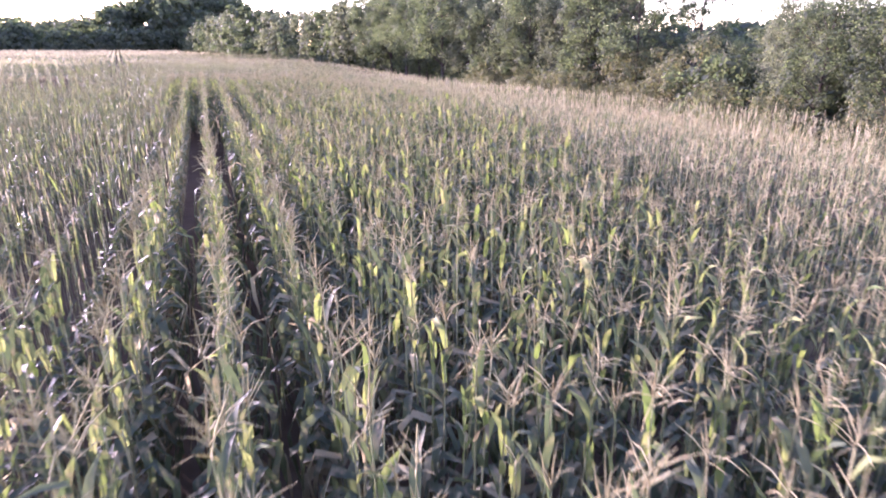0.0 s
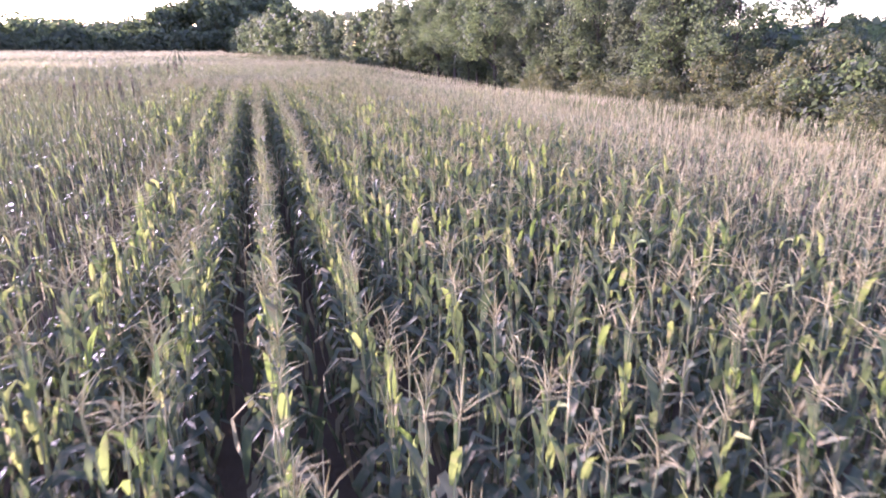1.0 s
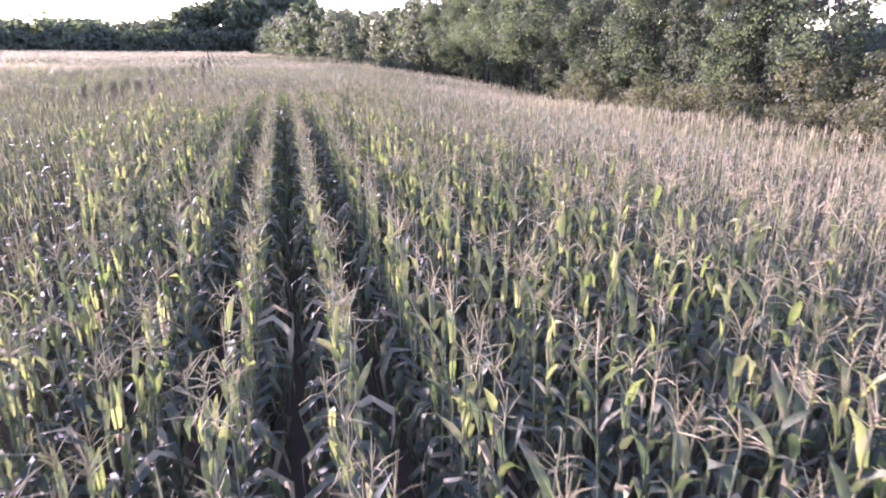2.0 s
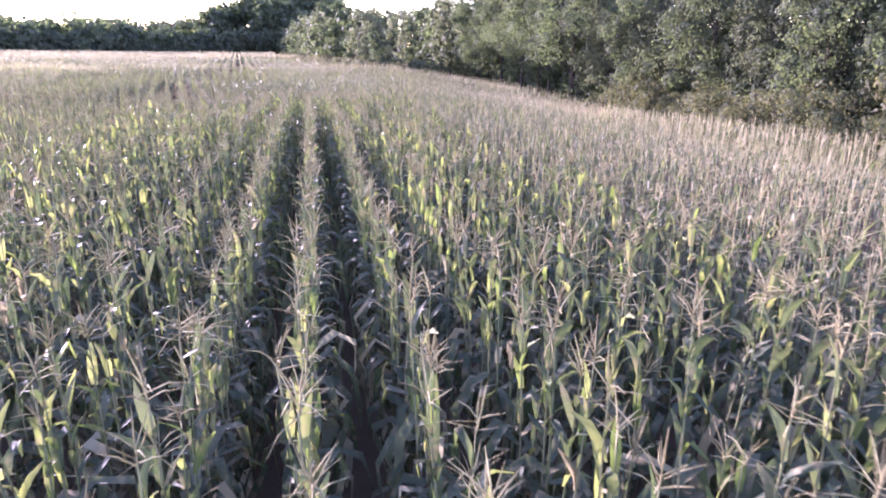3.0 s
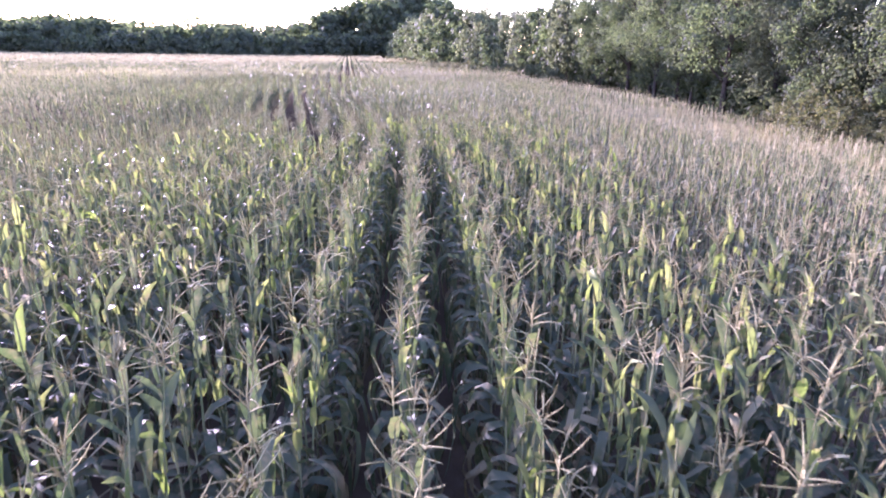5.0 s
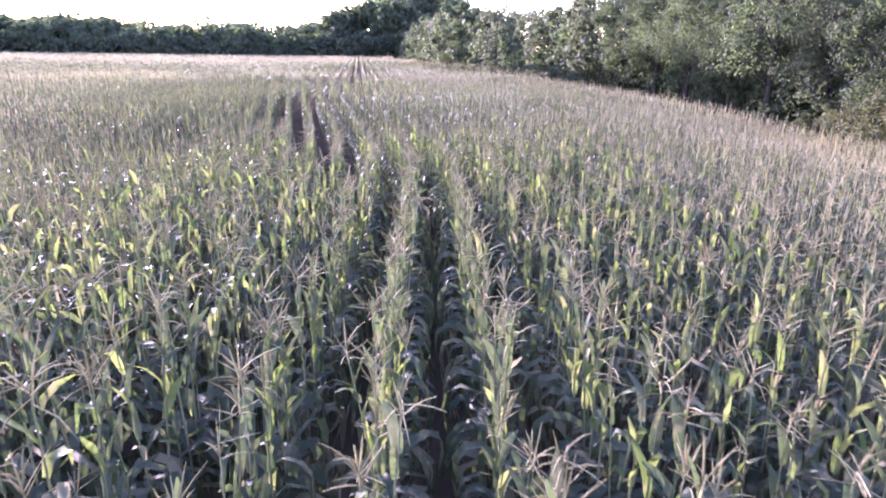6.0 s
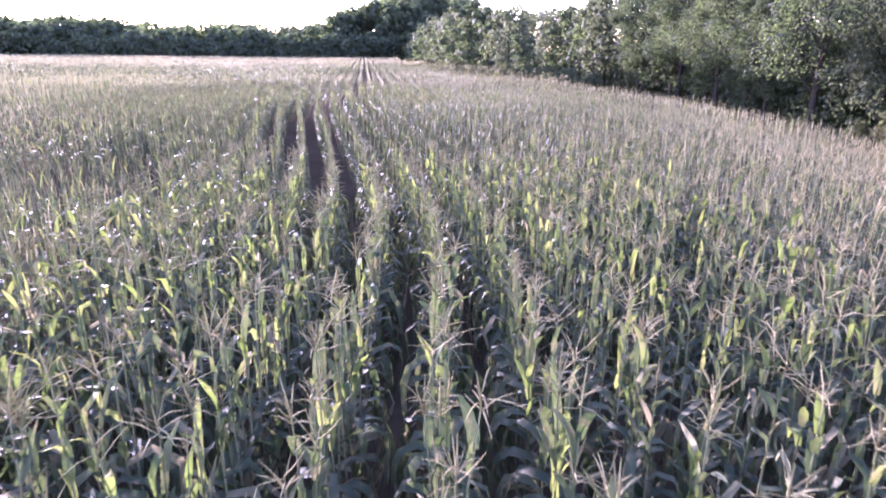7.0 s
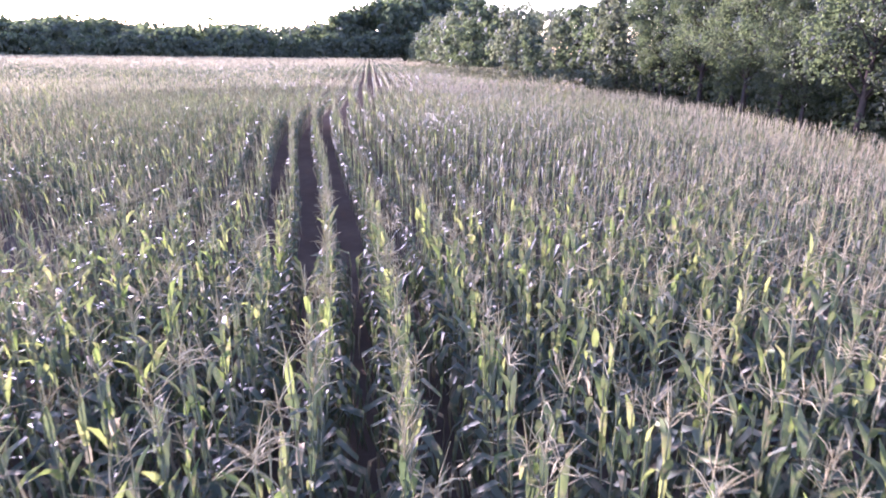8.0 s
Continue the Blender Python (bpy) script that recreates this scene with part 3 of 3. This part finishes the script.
# the tall wood along the right of the rows and round the bay behind the field
for v in np.arange(48, 112, 4.3):
    u = float(np.interp(v, [48, 66, 74, 106, 112], [31.5, 30.6, 27.8, 27.6, 25.8]))
    metres(willow if tr.random() < 0.3 else oak, u + tr.uniform(-0.9, 0.9), v + tr.uniform(-1, 1), float(tr.choice([1.0, 1.2, 1.35, 1.55])) * tr.uniform(0.95, 1.05))
    metres(rear, u + 6.0 + tr.uniform(-1.2, 1.2), v + 2.0 + tr.uniform(-1, 1), tr.uniform(1.5, 1.75))
for u, v in ((25, 114), (24.8, 120), (24.5, 127), (24, 134), (23, 141), (22, 148), (19.5, 154), (17, 160), (14, 168), (10, 176)):
    metres(far_willow if tr.random() < 0.3 else far_oak, u + tr.uniform(-0.7, 0.7), v + tr.uniform(-1, 1), tr.uniform(1.15, 1.45))
for u, v in ((31, 116), (30, 124), (29, 133), (28, 143), (26, 152), (22, 162), (16, 178), (8, 190), (4, 205)):
    metres(rear, u, v, tr.uniform(1.35, 1.6))
for v in np.arange(49, 114, 2.7):
    u = float(np.interp(v, [48, 66, 74, 106, 114], [31.5, 30.6, 28.4, 28.2, 26.0]))
    metres(rear_bush, u + 1.1 + tr.uniform(-0.8, 0.8), v, tr.uniform(1.2, 1.9))
for v in np.arange(52, 70, 2.9):
    metres(bush, float(np.interp(v, [66, 74], [29.3, 27.9])) + tr.uniform(-0.7, 0.7), v, tr.uniform(0.5, 1.0))
for v in np.arange(9, 34, 2.6):
    metres(rear_bush, 30.0 + tr.uniform(-0.8, 0.8), v, tr.uniform(1.0, 1.5))
# the tongue of trees that runs out along the end of the rows
for u, v, size in ((11.6, 98, 0.7), (11.0, 104, 0.95), (10.2, 110, 1.1), (9.2, 115, 1.15), (7.0, 121, 1.22), (7.6, 127, 1.15), (5.2, 133, 1.15), (4.0, 140, 1.1), (3.0, 147, 1.1), (2.0, 154, 1.1), (1.0, 163, 1.1), (0, 173, 1.05), (-1.5, 185, 1.05), (-3, 197, 1.0), (-4, 209, 1.0)):
    metres(far_willow if tr.random() < 0.3 else far_oak, u, v, size * tr.uniform(0.95, 1.06))
for u, v in ((9.6, 95.5), (9.8, 100), (8.6, 107), (7.3, 112.5), (5.4, 118), (3.2, 126), (1.6, 135), (0.0, 145), (-1.4, 155), (-2.6, 166), (-4, 180), (-5, 195), (17, 106), (15, 103.5), (19, 109), (21.5, 106), (14.2, 97), (13.2, 91), (17, 99), (20, 101)):
    metres(far_bush, u, v, tr.uniform(0.65, 0.95))
# bushes under the wood and across the gap
for v in np.arange(34, 68, 2.3):
    metres(bush, 28.7 + tr.uniform(-0.7, 1.1), v, tr.uniform(0.8, 1.3))
for v in np.arange(34, 52, 2.6):
    metres(bush, 31.5 + tr.uniform(-0.9, 0.9), v, tr.uniform(1.3, 1.9))
for u, v in ((24.9, 52.5), (25.3, 47), (25.0, 58), (25.2, 40.5), (25.6, 35)):
    metres(bush, u, v, 0.5)
for kinds, u, v, size in plan:
    thing, u, v, turn, size, first = plant(kinds, u, v, size)
    todo = (thing, u, v, turn, size)
    if first:
        first_places.append(todo)
    else:
        put(*todo)
for todo in first_places:
    put(*todo, first=True)
weed = tree_thing("tall_weed", 670, 3.0, 1.5, 9, 30, 0.12, GRASS, "pale spiky shrub standing alone at the field corner", "shrub", bole=0.1, open_top=True, low=0.3)
put(weed, 12.7 / UNIT, 82.5 / UNIT, 0.0, 1.15, first=True)
put(airy, 44.0, 57.0, 40.0, 1.4, first=True)
put(airy, 47.0, 51.0, 170.0, 1.3)
put(airy, 46.0, 64.0, 280.0, 1.35)


# ---- far woods ----
def far_wood(name, us, vs, seed, tall, label):
    r = np.random.default_rng(seed)
    n = len(us)
    kinds = []
    for i in range(6):
        k = np.random.default_rng(700 + i)
        cents = k.normal(0, 1, (12, 3))
        cents /= np.linalg.norm(cents, axis=1)[:, None]
        cents = cents * np.array([0.26, 0.26, 0.36]) * k.uniform(0.6, 1.0, (12, 1)) + np.array([0, 0, 0.52])
        v, q, s = leaf_cloud(k, cents, k.uniform(0.14, 0.22, 12), 17, 0.072, 0)
        kinds.append((v, q, s))
    us, vs, tall = us * UNIT, vs * UNIT, tall * UNIT
    x, y = xy(us, vs)
    return scatter(name, kinds, r.integers(0, 6, n), x, y, height(us, vs) - 1.1, r.uniform(0, 6.28, n), tall * r.uniform(0.6, 1.3, n), [TREE_LEAF], label, "woods")


wr = np.random.default_rng(9)
n = 520
us, vs = wr.uniform(-330, 40, n), wr.uniform(294, 372, n)
far_wood("far_woods", us, vs, 41, 15.0, "dark wooded hill beyond the corn field")
n = 310
us, vs = wr.uniform(-330, 40, n), wr.uniform(289, 297, n)
far_wood("far_hedge", us, vs, 43, 10.5, "dark hedge along the far end of the field")
n = 130
us, vs = wr.uniform(-330, 10, n), wr.uniform(286.5, 289, n)
far_wood("field_end_scrub", us, vs, 44, 3.6, "low dark scrub under the hedge at the end of the field")
n = 210
us, vs = wr.uniform(50, 84, n), wr.uniform(-5, 165, n)
far_wood("back_woods", us, vs, 42, 10.0, "bluish woods behind the hedge")


# ---- rough grass along the hedge ----
def tuft(seed):
    r = np.random.default_rng(seed)
    shape = Shape()
    for _ in range(9):
        base = np.array([r.normal(0, 0.14), r.normal(0, 0.14), 0.0])
        shape.add(*ribbon(r, base, r.uniform(0, 6.28), r.uniform(0.5, 1.1), 0.03, r.uniform(65, 88), r.uniform(20, 90), 0.6, 2, 1), 0)
    return shape.arrays()


gr = np.random.default_rng(15)
n = 1900
v = gr.uniform(5, 113, n)
u = edge(v) + gr.uniform(0.2, 5.5, n)
x, y = xy(u, v)
scatter("rough_grass", [tuft(800 + i) for i in range(6)], gr.integers(0, 6, n), x, y, height(u, v) - 0.03, gr.uniform(0, 6.28, n), gr.uniform(0.7, 1.5, n), [GRASS], "tall half dry grass between corn and hedge", "grass")
